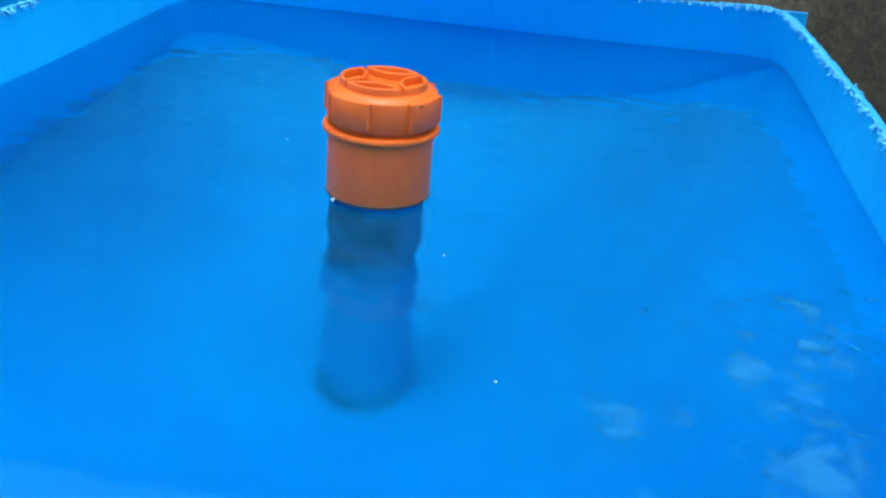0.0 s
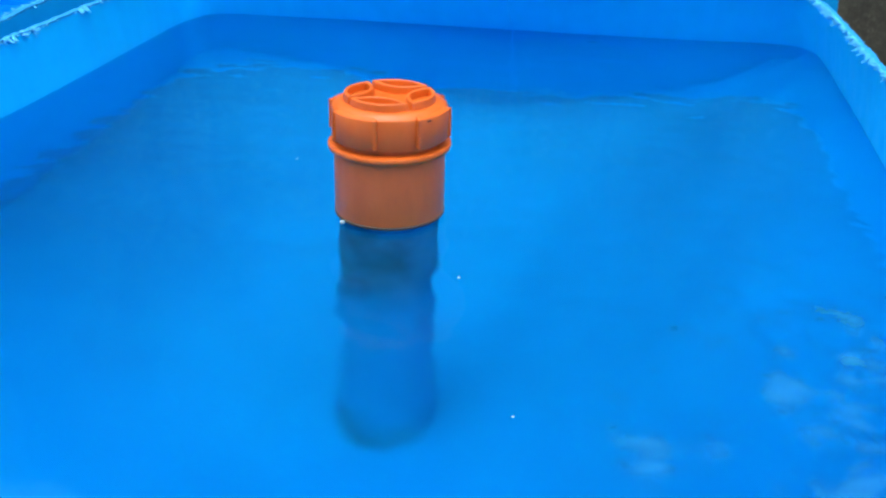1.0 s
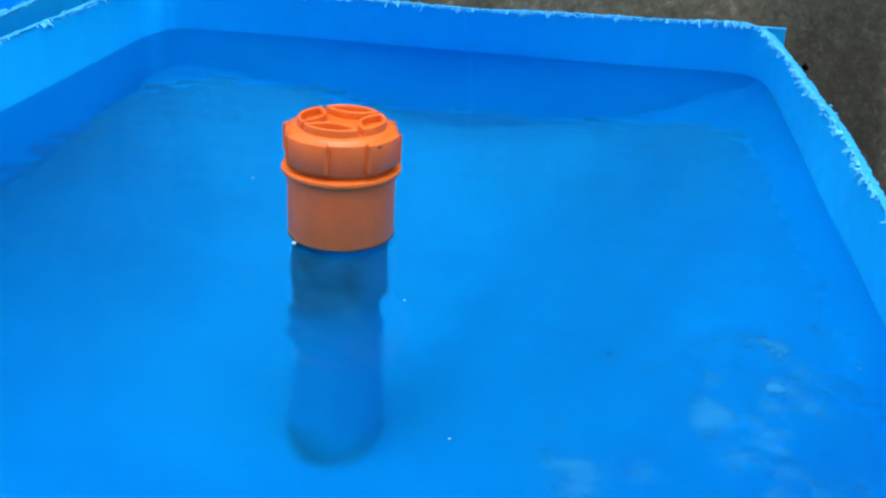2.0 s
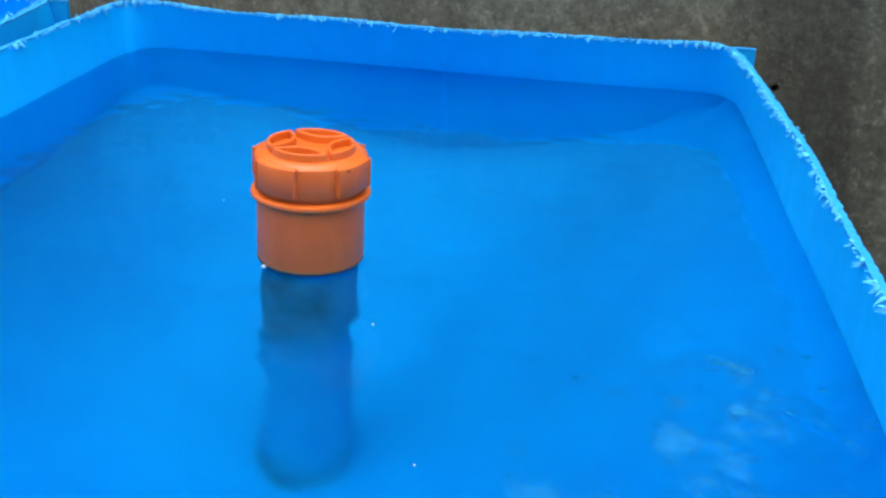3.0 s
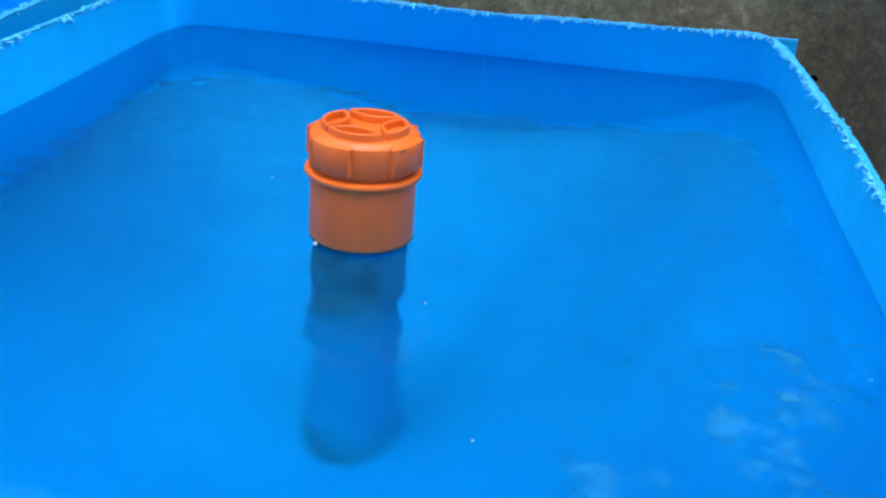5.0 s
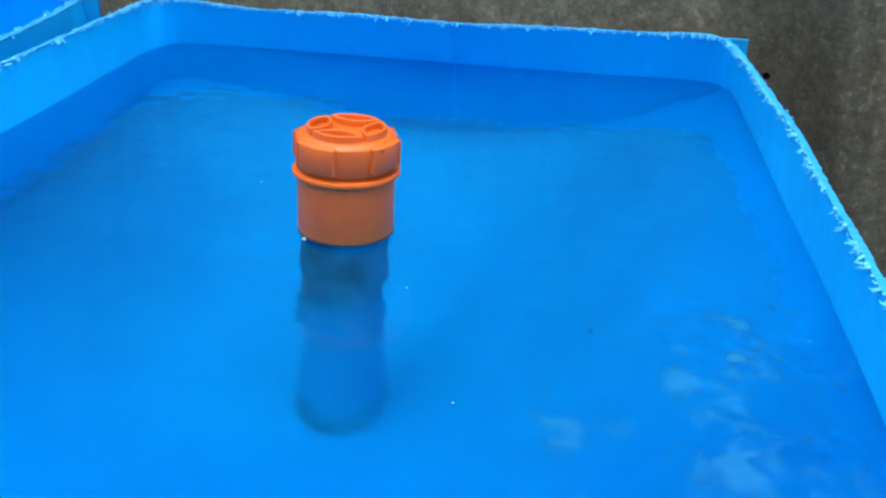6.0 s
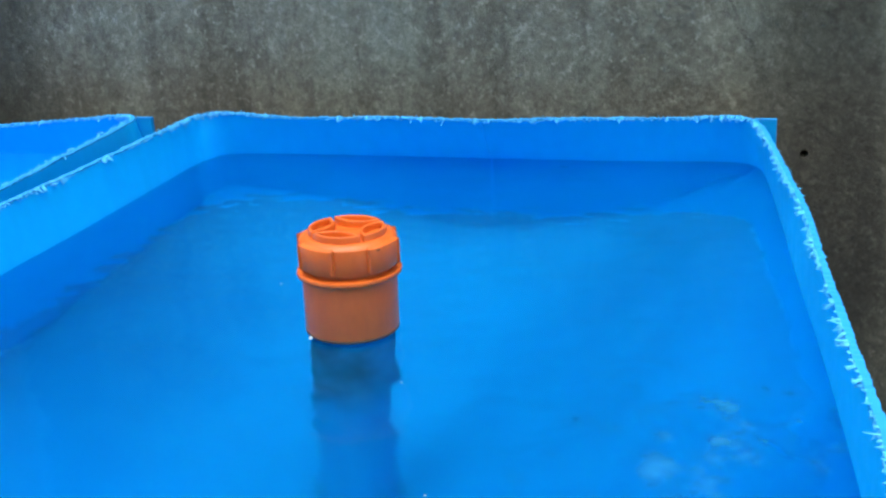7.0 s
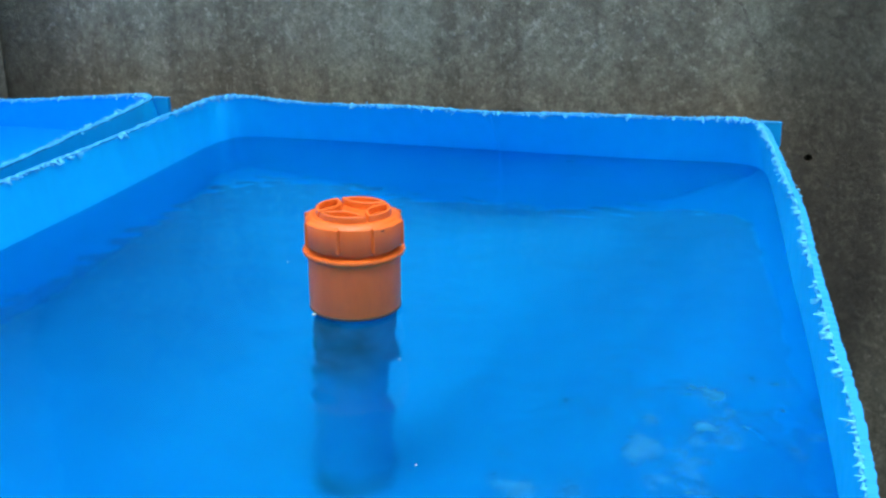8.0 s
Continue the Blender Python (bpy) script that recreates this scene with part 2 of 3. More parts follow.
def water_material():
    m, n, l, b = material("clear_water", (1, 1, 1), 0.0)
    n.remove(b)
    bend, shine, fres, mix = n.new("ShaderNodeBsdfRefraction"), n.new("ShaderNodeBsdfGlossy"), n.new("ShaderNodeFresnel"), n.new("ShaderNodeMixShader")
    bend.inputs["IOR"].default_value, bend.inputs["Roughness"].default_value = 1.33, 0.18
    bend.inputs["Color"].default_value = (0.22, 0.985, 0.95, 1)
    shine.inputs["Color"].default_value = (0.14, 0.78, 1.0, 1)
    fres.inputs["IOR"].default_value = 1.33
    # pale sky glints painted near one corner: wind-ruffled patches, too fine to model, made rougher with boosted
    # reflection
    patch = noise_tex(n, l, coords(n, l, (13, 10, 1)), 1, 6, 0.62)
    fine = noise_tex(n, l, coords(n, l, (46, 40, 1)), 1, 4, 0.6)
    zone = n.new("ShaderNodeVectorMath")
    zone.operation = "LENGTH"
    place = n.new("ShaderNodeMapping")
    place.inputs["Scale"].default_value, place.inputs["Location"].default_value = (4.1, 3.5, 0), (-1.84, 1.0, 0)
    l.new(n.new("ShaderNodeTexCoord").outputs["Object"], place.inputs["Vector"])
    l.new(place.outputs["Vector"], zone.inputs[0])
    glint_mask = mixed(n, l, "MIX", 0.25, patch, fine)
    glint_mask = mixed(n, l, "SUBTRACT", 1.0, glint_mask, ramp(n, l, zone.outputs["Value"], [(0.30, (0, 0, 0)), (0.75, (0.06, 0.06, 0.06)), (1.0, (0.30, 0.30, 0.30))]))
    glint_mask = ramp(n, l, glint_mask, [(0.462, (0, 0, 0)), (0.600, (1, 1, 1))])
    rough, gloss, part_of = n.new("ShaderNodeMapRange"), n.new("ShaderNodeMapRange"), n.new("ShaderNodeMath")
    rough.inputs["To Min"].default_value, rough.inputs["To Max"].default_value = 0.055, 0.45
    # inside the glint patches reflection is raised well past Fresnel
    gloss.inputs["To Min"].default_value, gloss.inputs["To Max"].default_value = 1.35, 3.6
    l.new(glint_mask, rough.inputs["Value"])
    l.new(glint_mask, gloss.inputs["Value"])
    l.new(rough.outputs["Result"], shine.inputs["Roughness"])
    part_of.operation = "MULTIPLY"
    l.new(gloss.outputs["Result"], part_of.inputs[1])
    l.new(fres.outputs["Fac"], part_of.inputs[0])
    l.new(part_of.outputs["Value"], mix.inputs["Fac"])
    l.new(bend.outputs["BSDF"], mix.inputs[1])
    l.new(shine.outputs["BSDF"], mix.inputs[2])
    l.new(mix.outputs["Shader"], n["Material Output"].inputs["Surface"])
    return m


M_WATER = water_material()


# ---- building helpers ----
def part(name, bm, mat, parent, label="", smooth=False):
    if isinstance(bm, bmesh.types.BMesh):
        me = bpy.data.meshes.new(name)
        bm.to_mesh(me)
        bm.free()
    else:
        me = bm
    me.materials.append(mat)
    for p in me.polygons:
        p.use_smooth = smooth
    if smooth:
        me.set_sharp_from_angle(angle=radians(45))
    ob = new(name, me)
    ob.parent = parent
    return tagged(ob, label) if label else ob


def mesh_of(name, verts, faces):
    me = bpy.data.meshes.new(name)
    me.from_pydata(verts, [], faces)
    me.validate()
    return me


def lathe(profile, n=64):
    """A turned body from (radius, height) pairs; the ends are closed where the radius is 0."""
    bm = bmesh.new()
    rings = []
    for r, z in profile:
        if r < 1e-6:
            rings.append([bm.verts.new((0, 0, z))])
        else:
            rings.append([bm.verts.new((r * math.cos(2 * math.pi * k / n), r * math.sin(2 * math.pi * k / n), z)) for k in range(n)])
    for a, b in zip(rings, rings[1:]):
        for k in range(n):
            q = (k + 1) % n
            if len(a) == 1 and len(b) == 1:
                continue
            if len(a) == 1:
                bm.faces.new((a[0], b[q], b[k]))
            elif len(b) == 1:
                bm.faces.new((a[k], a[q], b[0]))
            else:
                bm.faces.new((a[k], a[q], b[q], b[k]))
    bmesh.ops.recalc_face_normals(bm, faces=bm.faces)
    return bm


def spline(points, per=8):
    """A smooth open line through the points."""
    out, p = [], [np.array(q, float) for q in points]
    for i in range(len(p) - 1):
        a, b, c, d = p[max(i - 1, 0)], p[i], p[i + 1], p[min(i + 2, len(p) - 1)]
        for k in range(per):
            t = k / per
            out.append(0.5 * (2 * b + (c - a) * t + (2 * a - 5 * b + 4 * c - d) * t * t + (3 * b - a - 3 * c + d) * t ** 3))
    out.append(p[-1])
    out = np.array(out)
    for _ in range(per * per // 12):
        out[1:-1] = (out[:-2] + 2 * out[1:-1] + out[2:]) / 4
    return out


# ---- the place: ground and walls ----
FLOOR_Z, RIM_Z, TANK_BOTTOM = -0.72, 0.086, -0.465
WALL_Y = 0.90

ground = mesh_of("ground", [(-60, -60, FLOOR_Z), (60, -60, FLOOR_Z), (60, 60, FLOOR_Z), (-60, 60, FLOOR_Z)], [(0, 1, 2, 3)])
tagged(part("ground", ground, M_PLAIN, None), "dark damp concrete ground under the blue tanks", "ground", kind="structure")


def concrete_wall():
    """A thick slab with one small drilled hole."""
    x0, x1, z0, z1, th = -4.0, 4.0, FLOOR_Z, 1.2, 0.2
    hx, hz, r, depth = 0.481, -0.005, 0.0072, 0.035
    bm = bmesh.new()
    s = 0.03
    out = [bm.verts.new((hx + s * a, WALL_Y, hz + s * b)) for a, b in ((-1, -1), (0, -1), (1, -1), (1, 0), (1, 1), (0, 1), (-1, 1), (-1, 0))]
    ang = [-135, -90, -45, 0, 45, 90, 135, 180]
    rim = [bm.verts.new((hx + r * (1 + 0.18 * math.sin(3 * k)) * math.cos(radians(a)), WALL_Y, hz + r * (1 + 0.15 * math.cos(5 * k)) * math.sin(radians(a)))) for k, a in enumerate(ang)]
    back = [bm.verts.new((v.co.x, WALL_Y + depth, v.co.z)) for v in rim]
    for k in range(8):
        q = (k + 1) % 8
        bm.faces.new((out[k], out[q], rim[q], rim[k]))
        bm.faces.new((rim[k], rim[q], back[q], back[k]))
    bm.faces.new(back)
    c = [bm.verts.new(p) for p in ((x0, WALL_Y, z0), (x1, WALL_Y, z0), (x1, WALL_Y, z1), (x0, WALL_Y, z1))]
    bm.faces.new((c[0], c[1], out[2], out[1], out[0]))
    bm.faces.new((c[1], c[2], out[4], out[3], out[2]))
    bm.faces.new((c[2], c[3], out[6], out[5], out[4]))
    bm.faces.new((c[3], c[0], out[0], out[7], out[6]))
    d = [bm.verts.new((v.co.x, WALL_Y + th, v.co.z)) for v in c]
    for k in range(4):
        q = (k + 1) % 4
        bm.faces.new((c[k], d[k], d[q], c[q]))
    bm.faces.new(d)
    bmesh.ops.recalc_face_normals(bm, faces=bm.faces)
    return bm


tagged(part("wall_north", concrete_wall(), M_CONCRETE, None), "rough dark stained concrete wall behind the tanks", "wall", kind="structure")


def slab(x0, x1, y0, y1, z0, z1, bev=0.0):
    bm = bmesh.new()
    bmesh.ops.create_cube(bm, size=1, matrix=Matrix.LocRotScale(((x0 + x1) / 2, (y0 + y1) / 2, (z0 + z1) / 2), None, (x1 - x0, y1 - y0, z1 - z0)))
    if bev:
        bmesh.ops.bevel(bm, geom=bm.edges[:], offset=bev, segments=2, affect="EDGES")
    return bm


# unseen wall, added behind the camera to cut low light from that side
tagged(part("unseen_wall_south", slab(-4, 4, -3.4, -3.2, FLOOR_Z, 1.8), M_PLAIN, None), "unseen plain concrete wall added to block low sky light", "wall", kind="structure")
tagged(part("pilaster", slab(-1.42, -1.222, 0.86, WALL_Y + 0.002, FLOOR_Z, 1.2, 0.006), M_PLAIN, None), "pale weathered concrete pilaster against the wall", "wall", kind="structure")


# ---- tanks ----
RIM = [(-.50, -.80), (-.545, -.40), (-.578, 0), (-.592, .31), (-.610, .58), (-.617, .72), (-.604, .757), (-.560, .777), (-.41, .769), (-.23, .755), (-.05, .742), (.10, .757),
       (.25, .775), (.36, .784), (.404, .752), (.424, .68), (.443, .567), (.461, .448), (.492, .25), (.509, .078), (.536, -.157), (.559, -.37), (.566, -.60), (.562, -.80)]
WATER = [(-.50, -.80), (-.535, -.40), (-.556, 0), (-.572, .31), (-.595, .58), (-.603, .70), (-.597, .75), (-.570, .795), (-.41, .80), (-.23, .802), (-.05, .80), (.10, .80),
         (.25, .805), (.36, .812), (.410, .777), (.430, .68), (.444, .567), (.459, .448), (.481, .25), (.503, .078), (.530, -.157), (.55, -.37), (.56, -.60), (.555, -.80)]
RISE = [0, 0, 0, 0, 0, 0, 0, 0, -.0075, -.0005, -.002, 0, -.003, 0, 0, 0, 0, 0, 0, 0, 0, 0, 0, 0]
SAGGED = [0, 0, 0, 0, 0, 0, -.004, -.010, -.018, -.022, -.022, -.017, -.008, 0, 0, 0, 0, 0, 0, 0, 0, 0, 0, 0]
SHELL = 0.0075


def outward(line):
    t = np.roll(line, -1, 0) - np.roll(line, 1, 0)
    nrm = np.stack([t[:, 1] * -1, t[:, 0]], 1)
    return nrm / np.linalg.norm(nrm, axis=1)[:, None]


def rim_line(per, rise):
    """The rim's inner edge with its slight rise and fall."""
    outer = spline(RIM, per)
    return outer - outward(outer) * SHELL, spline([(r, r) for r in rise], per)[:, 0]


WATER_LINE = spline(WATER)


def wall_depth(x, y):
    """How deep the wall goes before it turns into the dished floor."""
    if y > 0.70 and x < 0.40:
        return np.interp(x, [-.57, -.45, -.35, -.20, -.09, .03, .12, .21, .30, .355], [-.24, -.27, -.31, -.375, -.410, -.375, -.33, -.275, -.185, -.08])
    if x > 0:
        return np.interp(y, [-.4, 0, .4, .7], [-.003, -.003, -.003, -.003])
    return -0.285


def blue_tank(rises, lower_wall, bottom, below, floor_look):
    tank = new("blue_tank")
    RIM_LINE, RIM_RISE = rim_line(8, rises)
    n = len(WATER_LINE)
    wob = [0.0013 * noise.noise((k * 0.37, 0, 0)) for k in range(n)]
    deep = np.array([wall_depth(*p) for p in WATER_LINE])
    for _ in range(3):
        deep = (np.roll(deep, 1) + 2 * deep + np.roll(deep, -1)) / 4
    rings = []
    for u in (1.0, 0.75, 0.5, 0.25, 0.0):
        line = WATER_LINE * (1 - u) + RIM_LINE * u
        rings.append([(p[0], p[1], u * (RIM_Z - 0.003 + RIM_RISE[k] + wob[k])) for k, p in enumerate(line)])
    for u in (0.2, 0.4, 0.6, 0.8, 0.92, 1.0):
        rings.append([(p[0], p[1], deep[k] * u) for k, p in enumerate(WATER_LINE)])
    floor_line, floor_deep = WATER_LINE.copy(), deep.copy()
    for u in (0.02, 0.05, 0.1, 0.15, 0.2, 0.25, 0.3, 0.4, 0.5, 0.6, 0.7, 0.8, 0.9, 0.97):
        f = 1 - (1 - u) ** 1.45
        for _ in range(10):  # the dish grows rounder towards its middle
            floor_line = (np.roll(floor_line, 1, 0) + 2 * floor_line + np.roll(floor_line, -1, 0)) / 4
            floor_deep = (np.roll(floor_deep, 1) + 2 * floor_deep + np.roll(floor_deep, -1)) / 4
        rings.append([(p[0] * (1 - u), p[1] * (1 - u), floor_deep[k] + (TANK_BOTTOM - floor_deep[k]) * f) for k, p in enumerate(floor_line)])
    inner = len(rings)
    for z in (FLOOR_Z + 0.002, -0.3):
        off = WATER_LINE + outward(WATER_LINE) * SHELL
        rings.append([(p[0], p[1], z) for p in off])
    off = RIM_LINE + outward(RIM_LINE) * SHELL
    low = WATER_LINE + outward(WATER_LINE) * SHELL
    mid = np.where(WATER_LINE[:, 1:] > 0.70, low, 0.5 * (off + low))
    rings.append([(p[0], p[1], 0.0) for p in mid])
    rings.append([(p[0], p[1], RIM_Z - 0.003 + RIM_RISE[k] + wob[k]) for k, p in enumerate(off)])
    verts = [v for r in rings for v in r] + [(0, 0, TANK_BOTTOM)]
    faces, wet, dish = [], [], []
    for r in range(len(rings)):
        if r == inner - 1:
            continue
        nxt = (r + 1) % len(rings)
        for k in range(n):
            q = (k + 1) % n
            (faces if r < 4 or r >= inner else wet if r < 10 else dish).append((r * n + q, r * n + k, nxt * n + k, nxt * n + q))
    for k in range(n):
        dish.append(((inner - 1) * n + (k + 1) % n, (inner - 1) * n + k, len(verts) - 1))
    part("body", mesh_of("body", verts, faces), M_BLUE, tank, "bright blue polyethylene shell", smooth=True)
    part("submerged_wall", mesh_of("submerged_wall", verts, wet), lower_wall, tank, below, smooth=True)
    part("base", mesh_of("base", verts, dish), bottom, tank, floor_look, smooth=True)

    # sawn edge, a little rough, on top of the shell
    rng = random.Random(4)
    th = SHELL
    fine, rise = rim_line(40, rises)
    nn = outward(fine)
    v, f = [], []
    for k, p in enumerate(fine):
        j1, j2 = rng.uniform(-1, 1), rng.uniform(-1, 1)
        z = RIM_Z - 0.0028 + rise[k] + 0.0013 * noise.noise((k / 40 * 8 * 0.37, 0, 0))
        top = z + 0.0032 + 0.0009 * j1
        i, o = p - nn[k] * (0.0004 + 0.0007 * j2), p + nn[k] * (th + 0.0006 * j1)
        v += [(i[0], i[1], z), (i[0], i[1], top), (o[0], o[1], top), (o[0], o[1], z)]
        if k:
            for e in range(4):
                g = (e + 1) % 4
                f.append((4 * k - 4 + e, 4 * k + e, 4 * k + g, 4 * k - 4 + g))
    part("cut_edge", mesh_of("cut_edge", v, f), M_CUT, tank, "pale rough sawn edge")

    # curled shavings left by the saw
    v, f = [], []

    def shaving(p, way, length, width, lift, sag=(-0.9, 0.2), twist=0.7):
        d = Vector((*way, rng.uniform(*sag))).normalized()
        side = d.cross(Vector((0, 0, 1))).normalized() * width
        at, curl = Vector((p[0], p[1], RIM_Z + lift + rng.uniform(-0.003, 0.002))), rng.uniform(-twist, twist)
        turn = Matrix.Rotation(curl, 3, "Z") @ Matrix.Rotation(rng.uniform(-twist, twist), 3, side.normalized())
        b0 = len(v)
        steps = 4
        for s in range(steps + 1):
            w = 1 - 0.85 * s / steps
            up = Vector((0, 0, width * 0.8))
            v.extend([tuple(at + side * w), tuple(at + up * w), tuple(at - side * w)])
            at = at + d * (length / steps)
            d = turn @ d
        for s in range(steps):
            a = b0 + 3 * s
            for e in range(3):
                g = (e + 1) % 3
                f.append((a + e, a + g, a + 3 + g, a + 3 + e))

    for k, p in enumerate(fine):
        if p[1] < -0.75:
            continue
        dense = 0.42 + 1.2 * noise.noise((p[0] * 9, p[1] * 9, 3.0))
        for _ in range(5):
            if rng.random() < 0.8 * max(dense, 0.15):
                side = -1 if rng.random() < 0.98 else 1
                q = p + (0 if side < 0 else th) * nn[k] + (fine[min(k + 1, len(fine) - 1)] - p) * rng.random()
                shaving(q, side * nn[k] + np.array([rng.uniform(-.8, .8), rng.uniform(-.8, .8)]), rng.uniform(0.002, 0.0080), rng.uniform(0.0010, 0.0023), rise[k])
        if rng.random() < (0.11 if p[0] > 0.4 else 0.10):
            for _ in range(rng.randint(3, 8)):
                q = p + (fine[min(k + 1, len(fine) - 1)] - p) * rng.uniform(-0.6, 0.6)
                shaving(q, -0.9 * nn[k] + np.array([rng.uniform(-.5, .5), rng.uniform(-.5, .5)]), rng.uniform(0.004, 0.0125), rng.uniform(0.0012, 0.0030), rise[k], (-1.3, 0.3), 0.32)
    tagged(part("shaving_fringe", mesh_of("shaving_fringe", v, f), M_SHAVING, tank, "pale curled plastic shavings"), kind="stuff")

    # a faint moulding seam down the middle of the back wall
    seam_x, w, d = -0.055, 0.0016, 0.0007
    back = RIM_LINE[(RIM_LINE[:, 1] > 0.70) & (RIM_LINE[:, 0] < 0.35)]
    rim_y = np.interp(seam_x, back[:, 0], back[:, 1])
    low = WATER_LINE[(WATER_LINE[:, 1] > 0.74) & (WATER_LINE[:, 0] < 0.35)]
    low_y = np.interp(seam_x, low[:, 0], low[:, 1])
    v, f = [], []
    for y, z in ((rim_y, RIM_Z - 0.006), (low_y, 0.0), (low_y, wall_depth(seam_x, low_y) + 0.02)):
        v += [(seam_x - w, y + 0.001, z), (seam_x, y - d, z), (seam_x + w, y + 0.001, z)]
    for k in (0, 3):
        f += [(k, k + 1, k + 4, k + 3), (k + 1, k + 2, k + 5, k + 4)]
    part("mould_seam", mesh_of("mould_seam", v, f), M_BLUE, tank, "faint upright moulding seam")

    # a fin of the outer wall that stands out past the rounded back corner
    outline = [(0.4040, 0.0845), (0.4372, 0.0845), (0.4376, 0.048), (0.4360, 0.045), (0.4140, 0.045), (0.4040, 0.066)]
    v = [(x, y, z) for y in (0.7530, 0.7612) for x, z in outline]
    n_v = len(outline)
    f = [tuple(range(n_v)), tuple(range(2 * n_v - 1, n_v - 1, -1))] + [(k, k + n_v, (k + 1) % n_v + n_v, (k + 1) % n_v) for k in range(n_v)]
    # the fin's shade comes from the submerged wall's darker colour
    part("corner_fin", mesh_of("corner_fin", v, f), M_SHADED_BLUE, tank, "flat blue fin with shade in its colour at the outer corner")
    bm = slab(0.4035, 0.4378, 0.7524, 0.7618, RIM_Z - 0.0020, RIM_Z + 0.0008, 0.0006)
    part("fin_edge", bm, M_CUT, tank, "pale sawn edge of the fin")
    return tank


tank = tagged(blue_tank(RISE, M_SHADED_BLUE, M_SHADED_SILT, "blue wall below the water line, shade put into its colour", "dished blue tank floor under thin silt, shading put into its colour"), "bright blue plastic tank with a rough sawn rim, full of water", "tank", group="blue tanks")
side_tank = tagged(blue_tank(SAGGED, M_BLUE, M_BLUE, "bright blue lower wall", "dished bright blue tank floor"), "blue plastic tank with a sagging sawn rim beside the full one", "tank", group="blue tanks")
side_tank.matrix_world = pose(-1.13, -0.04, 0)


# ---- water ----
def waves(x, y):
    h = 0.0011 * noise.noise((x * 9, y * 9, 1.0)) + 0.0006 * noise.noise((x * 22, y * 28, 5.0)) + 0.00010 * noise.noise((x * 55, y * 70, 9.0))
    calm = min(1.0, max(0.0, (-0.15 - y) / 0.2)) * min(1.0, max(0.0, (0.30 - x) / 0.15))
    h *= 1 - 0.65 * calm
    wx, wy = x + 0.02 * noise.noise((x * 14, y * 14, 4.0)), y + 0.02 * noise.noise((x * 14, y * 14, 8.0))
    swirl = math.exp(-(((x - 0.03) / 0.14) ** 2 + ((y + 0.15) / 0.19) ** 2))
    h += swirl * (0.0027 * noise.noise((wx * 15, wy * 16, 12.0)) + 0.0005 * noise.noise((wx * 38, wy * 38, 13.0)))
    chop = math.exp(-(((x - 0.45) / 0.17) ** 2 + ((y + 0.27) / 0.25) ** 2))
    gust = min(1.0, max(0.0, 0.55 + 1.5 * noise.noise((x * 10, y * 10, 21.0))))
    h += chop * gust * (0.0060 * noise.noise((wx * 21, wy * 16, 2.0)) + 0.0036 * noise.noise((wx * 42, wy * 34, 7.0)) + 0.0014 * noise.noise((wx * 84, wy * 72, 3.0)))
    return h


def water_surface():
    cols, rows = 330, 420
    left = WATER_LINE[WATER_LINE[:, 0] < -0.4]
    left = left[np.argsort(left[:, 1])]
    right = WATER_LINE[WATER_LINE[:, 0] > 0.355]
    right = right[np.argsort(right[:, 1])]
    verts, faces = [], []
    for j in range(rows + 1):
        y = -0.80 + 1.604 * j / rows
        xl, xr = np.interp(y, left[:, 1], left[:, 0]) - 0.003, np.interp(y, right[:, 1], right[:, 0]) + 0.003
        for i in range(cols + 1):
            x = xl + (xr - xl) * i / cols
            verts.append((x, y, waves(x, y)))
    for j in range(rows):
        for i in range(cols):
            a = j * (cols + 1) + i
            faces.append((a, a + 1, a + cols + 2, a + cols + 1))
    return mesh_of("water", verts, faces)


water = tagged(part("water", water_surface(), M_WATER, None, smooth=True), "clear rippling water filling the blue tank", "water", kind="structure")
water.visible_shadow = False


# ---- the standpipe with its orange cap ----
def ragged(bm, z0, z1, size):
    """An uneven edge where a coat of slime ends."""
    for v in bm.verts:
        if z0 - 1e-6 <= v.co.z <= z1:
            v.co.z += size * noise.noise((v.co.x * 60, v.co.y * 60, 2.0)) + 0.4 * size * noise.noise((v.co.x * 160, v.co.y * 160, 7.0))
    return bm


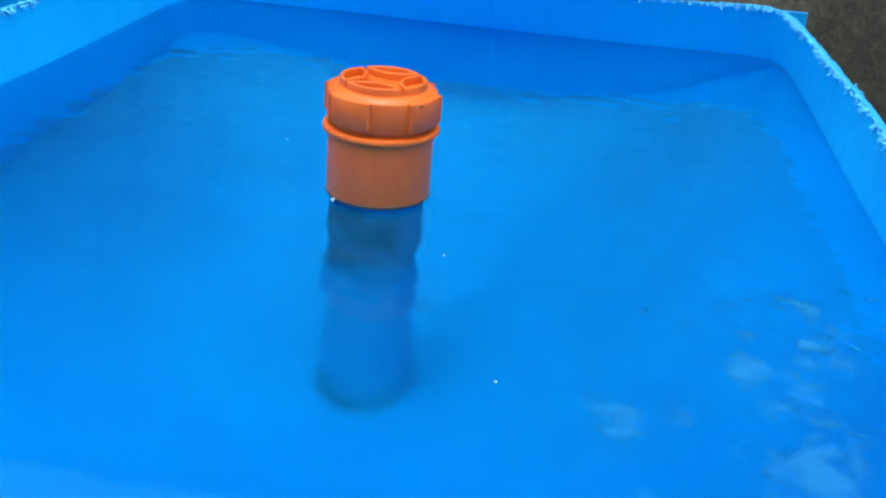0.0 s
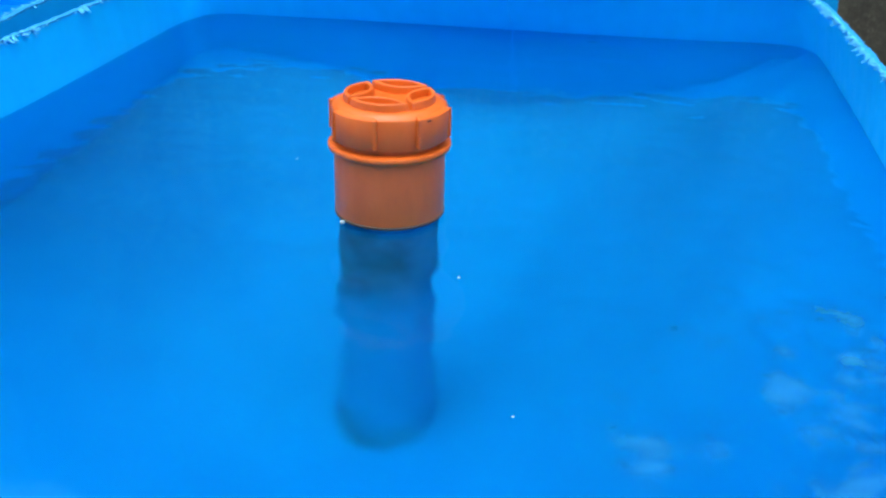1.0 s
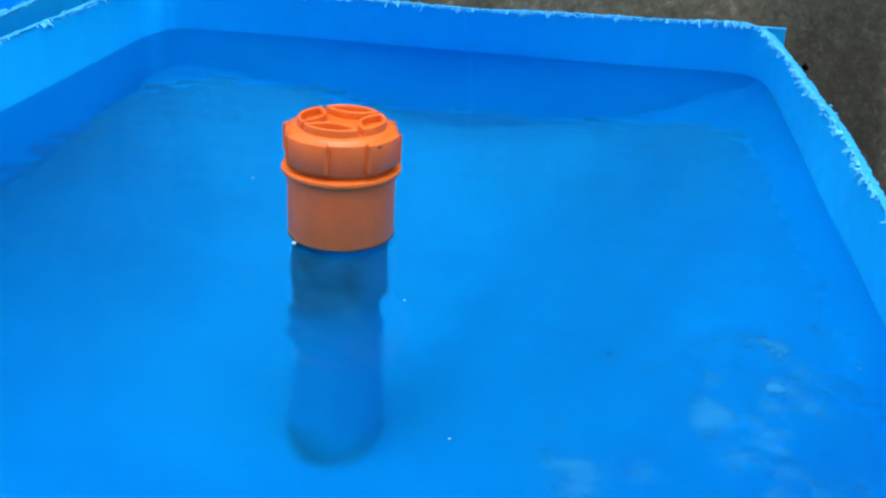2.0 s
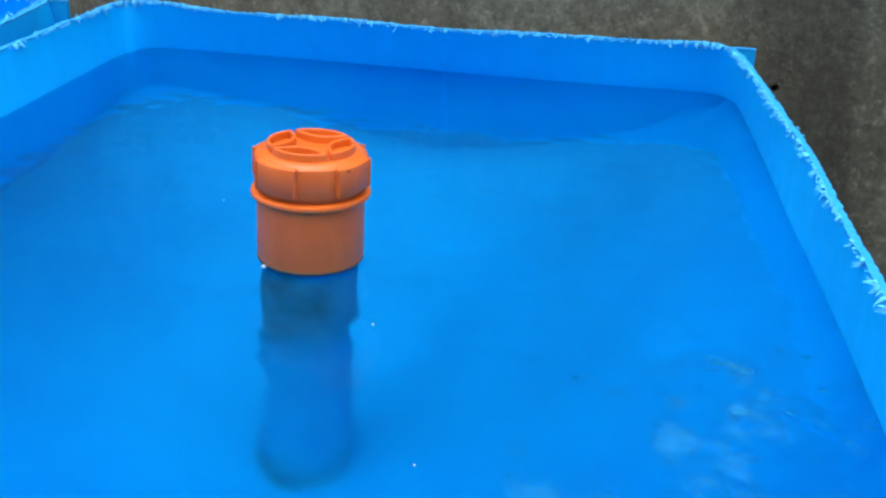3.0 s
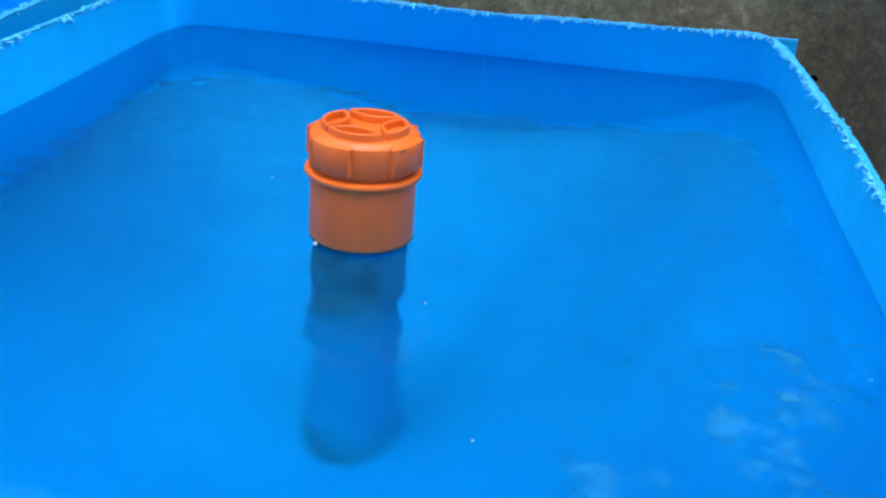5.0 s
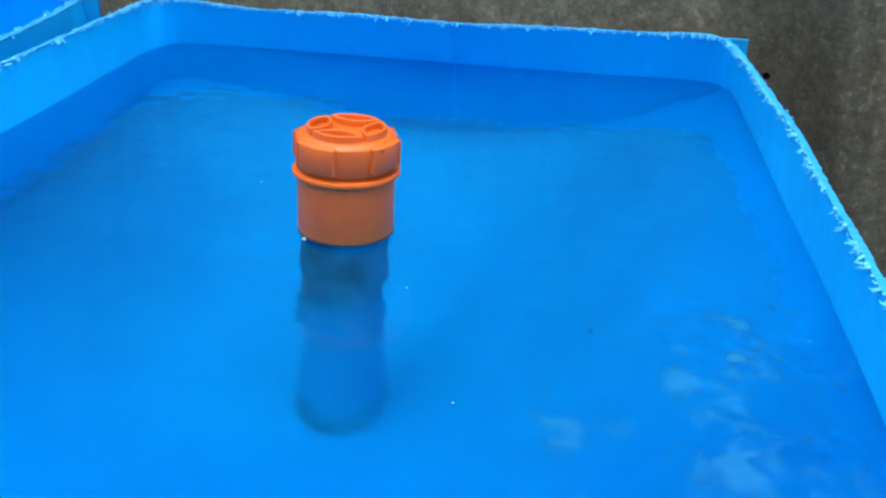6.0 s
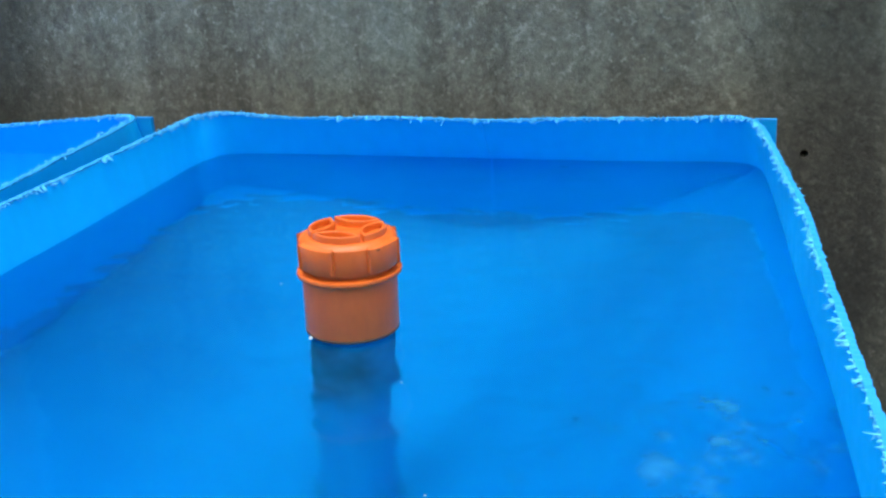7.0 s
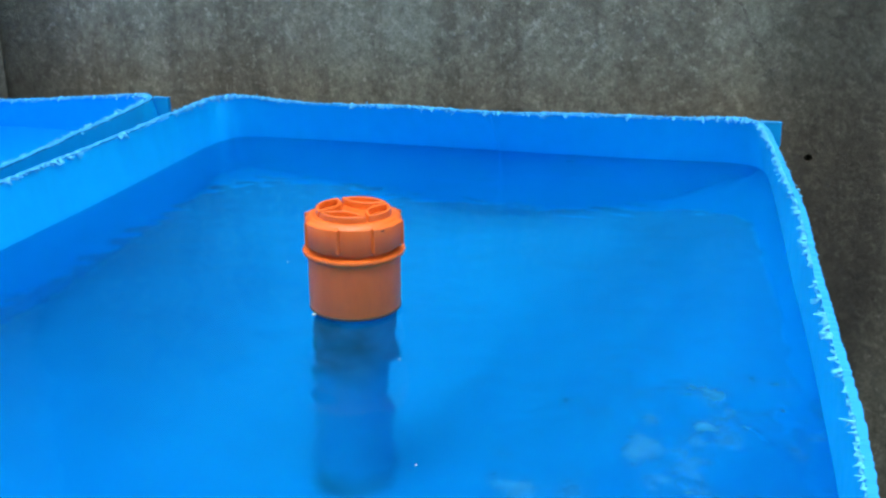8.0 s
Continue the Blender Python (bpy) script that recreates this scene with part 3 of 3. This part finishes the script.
def standpipe():
    pipe = new("standpipe")
    part("sleeve", lathe([(0.0490, 0.005), (0.0525, 0.0042), (0.0535, 0.006), (0.0535, 0.066), (0.0540, 0.0695)]), M_ORANGE, pipe, "orange plastic sleeve", smooth=True)
    ring = [(0.0535, 0.0683), (0.0565, 0.0686), (0.0587, 0.0700), (0.0595, 0.0724), (0.0588, 0.0746), (0.0565, 0.0757), (0.0520, 0.0760), (0.0495, 0.0764), (0.0492, 0.0830)]
    part("collar", lathe(ring), M_ORANGE, pipe, "raised orange collar ring", smooth=True)
    body = [(0.0485, 0.0815), (0.0545, 0.0812), (0.0553, 0.0822), (0.0552, 0.1098), (0.0548, 0.1111), (0.0478, 0.1150), (0.046, 0.1156), (0.0, 0.1158)]
    cap = part("screw_cap", lathe(body, 96), M_ORANGE, pipe, "orange ribbed screw cap", smooth=True)
    for k in range(4):
        # a quarter of the cap's side stands proud between two upright ribs
        first, last = radians(-44 + 90 * k), radians(4.5 + 90 * k)
        side = [(0.0545, 0.0818), (0.0568, 0.0822), (0.0578, 0.0832), (0.0582, 0.1099), (0.0577, 0.1111), (0.0530, 0.1130), (0.0520, 0.1122)]
        bm, steps = bmesh.new(), 14
        cols = [[bm.verts.new((r * math.cos(a), r * math.sin(a), z)) for r, z in side] for a in (first + (last - first) * i / steps for i in range(steps + 1))]
        for a, b in zip(cols, cols[1:]):
            for i in range(len(side)):
                q = (i + 1) % len(side)
                bm.faces.new((a[i], b[i], b[q], a[q]))
        bm.faces.new(cols[0])
        bm.faces.new(cols[-1][::-1])
        bmesh.ops.recalc_face_normals(bm, faces=bm.faces)
        part("side_panel", bm, M_ORANGE, cap, smooth=True)
        for angle in (first, last):
            bm = slab(0.0530, 0.0597, -0.0017, 0.0017, 0.0832, 0.1117, 0.0007)
            bmesh.ops.rotate(bm, verts=bm.verts, cent=(0, 0, 0), matrix=Matrix.Rotation(angle, 3, "Z"))
            part("grip_rib", bm, M_ORANGE, cap)
    for k in range(4):
        # lens-shaped raised rim: two arcs that meet in points
        n, half, out_b, in_b, wall = 16, 0.0280, 0.0122, 0.0136, 0.0036
        loops = []
        for shrink, z in ((-0.0008, 0.1143), (0.0, 0.1221), (0.0006, 0.1230), (wall - 0.0006, 0.1230), (wall, 0.1221), (wall + 0.0004, 0.1160)):
            lp = []
            hw = half - shrink * 1.6
            for i in range(n + 1):
                u = -1 + 2 * i / n
                lp.append((0.0313 + (out_b - shrink) * (1 - abs(u) ** 2.2), u * hw, z))
            for i in range(n - 1, 0, -1):
                u = -1 + 2 * i / n
                lp.append((0.0313 - (in_b - shrink) * (1 - abs(u) ** 2.0), u * hw, z))
            loops.append(lp)
        bm = bmesh.new()
        vs = [[bm.verts.new(p) for p in lp] for lp in loops]
        for a, b in zip(vs, vs[1:]):
            for i in range(len(a)):
                q = (i + 1) % len(a)
                bm.faces.new((a[i], a[q], b[q], b[i]))
        bmesh.ops.rotate(bm, verts=bm.verts, cent=(0, 0, 0), matrix=Matrix.Rotation(radians(90 * k), 3, "Z"))
        bmesh.ops.recalc_face_normals(bm, faces=bm.faces)
        part("raised_rim", bm, M_ORANGE, cap)
    part("moulding_mark", slab(0.0565, 0.0590, -0.0026, 0.0024, 0.1078, 0.1092, 0.0004), M_DARK, cap).rotation_euler = (0, 0, radians(-33))
    part("lip", lathe([(0.0485, 0.0026), (0.0526, 0.0022), (0.0538, 0.0034), (0.0539, 0.0048), (0.0530, 0.0058), (0.0485, 0.0058)]), M_LIP, pipe, "thin dark brown line round the sleeve", smooth=True)
    part("upper_riser", ragged(lathe([(0.0470, 0.007), (0.0492, 0.007), (0.0492, -0.12), (0.0487, -0.20), (0.0480, -0.230)], 64), -0.24, -0.22, 0.016), M_SLIME, pipe, "submerged pipe end coated with dark slime", smooth=True)
    part("lower_riser", lathe([(0.0440, -0.100), (0.0478, -0.101), (0.0478, -0.420), (0.049, TANK_BOTTOM + 0.003), (0.0, TANK_BOTTOM + 0.003)], 48), M_RISER, pipe, "submerged blue pipe with a film of slime", smooth=True)
    part("foot", ragged(lathe([(0.0479, -0.405), (0.0482, -0.407), (0.0490, -0.44), (0.0515, -0.4655)], 64), -0.42, -0.40, 0.03), M_FOOT, pipe, "dark slimed pipe foot", smooth=True)
    pipe.rotation_euler = (0, radians(1.3), 0)
    return pipe


tagged(standpipe(), "orange screw-capped standpipe rising out of the water", "pipe")


# ---- small floating and stuck things ----
def lump(r, seed, flat=1.0):
    bm = bmesh.new()
    bmesh.ops.create_icosphere(bm, subdivisions=2, radius=r)
    for v in bm.verts:
        v.co *= 1 + 0.5 * (noise.noise(v.co * (1.2 / r) + Vector((seed, 0, 0))))
        v.co.z *= flat
    return bm


for k, (x, y, r) in enumerate(((0.106, -0.131, 0.0011), (0.199, -0.333, 0.0010), (-0.15, 0.123, 0.0009))):
    ob = part("floating_fleck", lump(r, 3 + k, 0.45), M_SPECK, None, smooth=True)
    ob.location = (x, y, waves(x, y) + 0.0004)
    tagged(ob, "tiny pale fleck floating on the water", "debris", group="floating flecks")

foam = part("foam_bubble", lump(0.0022, 11), M_SPECK, None, smooth=True)
foam.location = (-0.0332, -0.0438, 0.0030)
tagged(foam, "small white foam bubble clinging to the orange sleeve", "bubble")

spot = part("dirt_spot", lump(0.006, 17), M_SLIME, None, smooth=True)
spot.scale, spot.location = (1.3, 0.25, 0.8), (0.077, 0.799, -0.047)
tagged(spot, "small dark dirt spot stuck to the submerged tank wall", "debris")
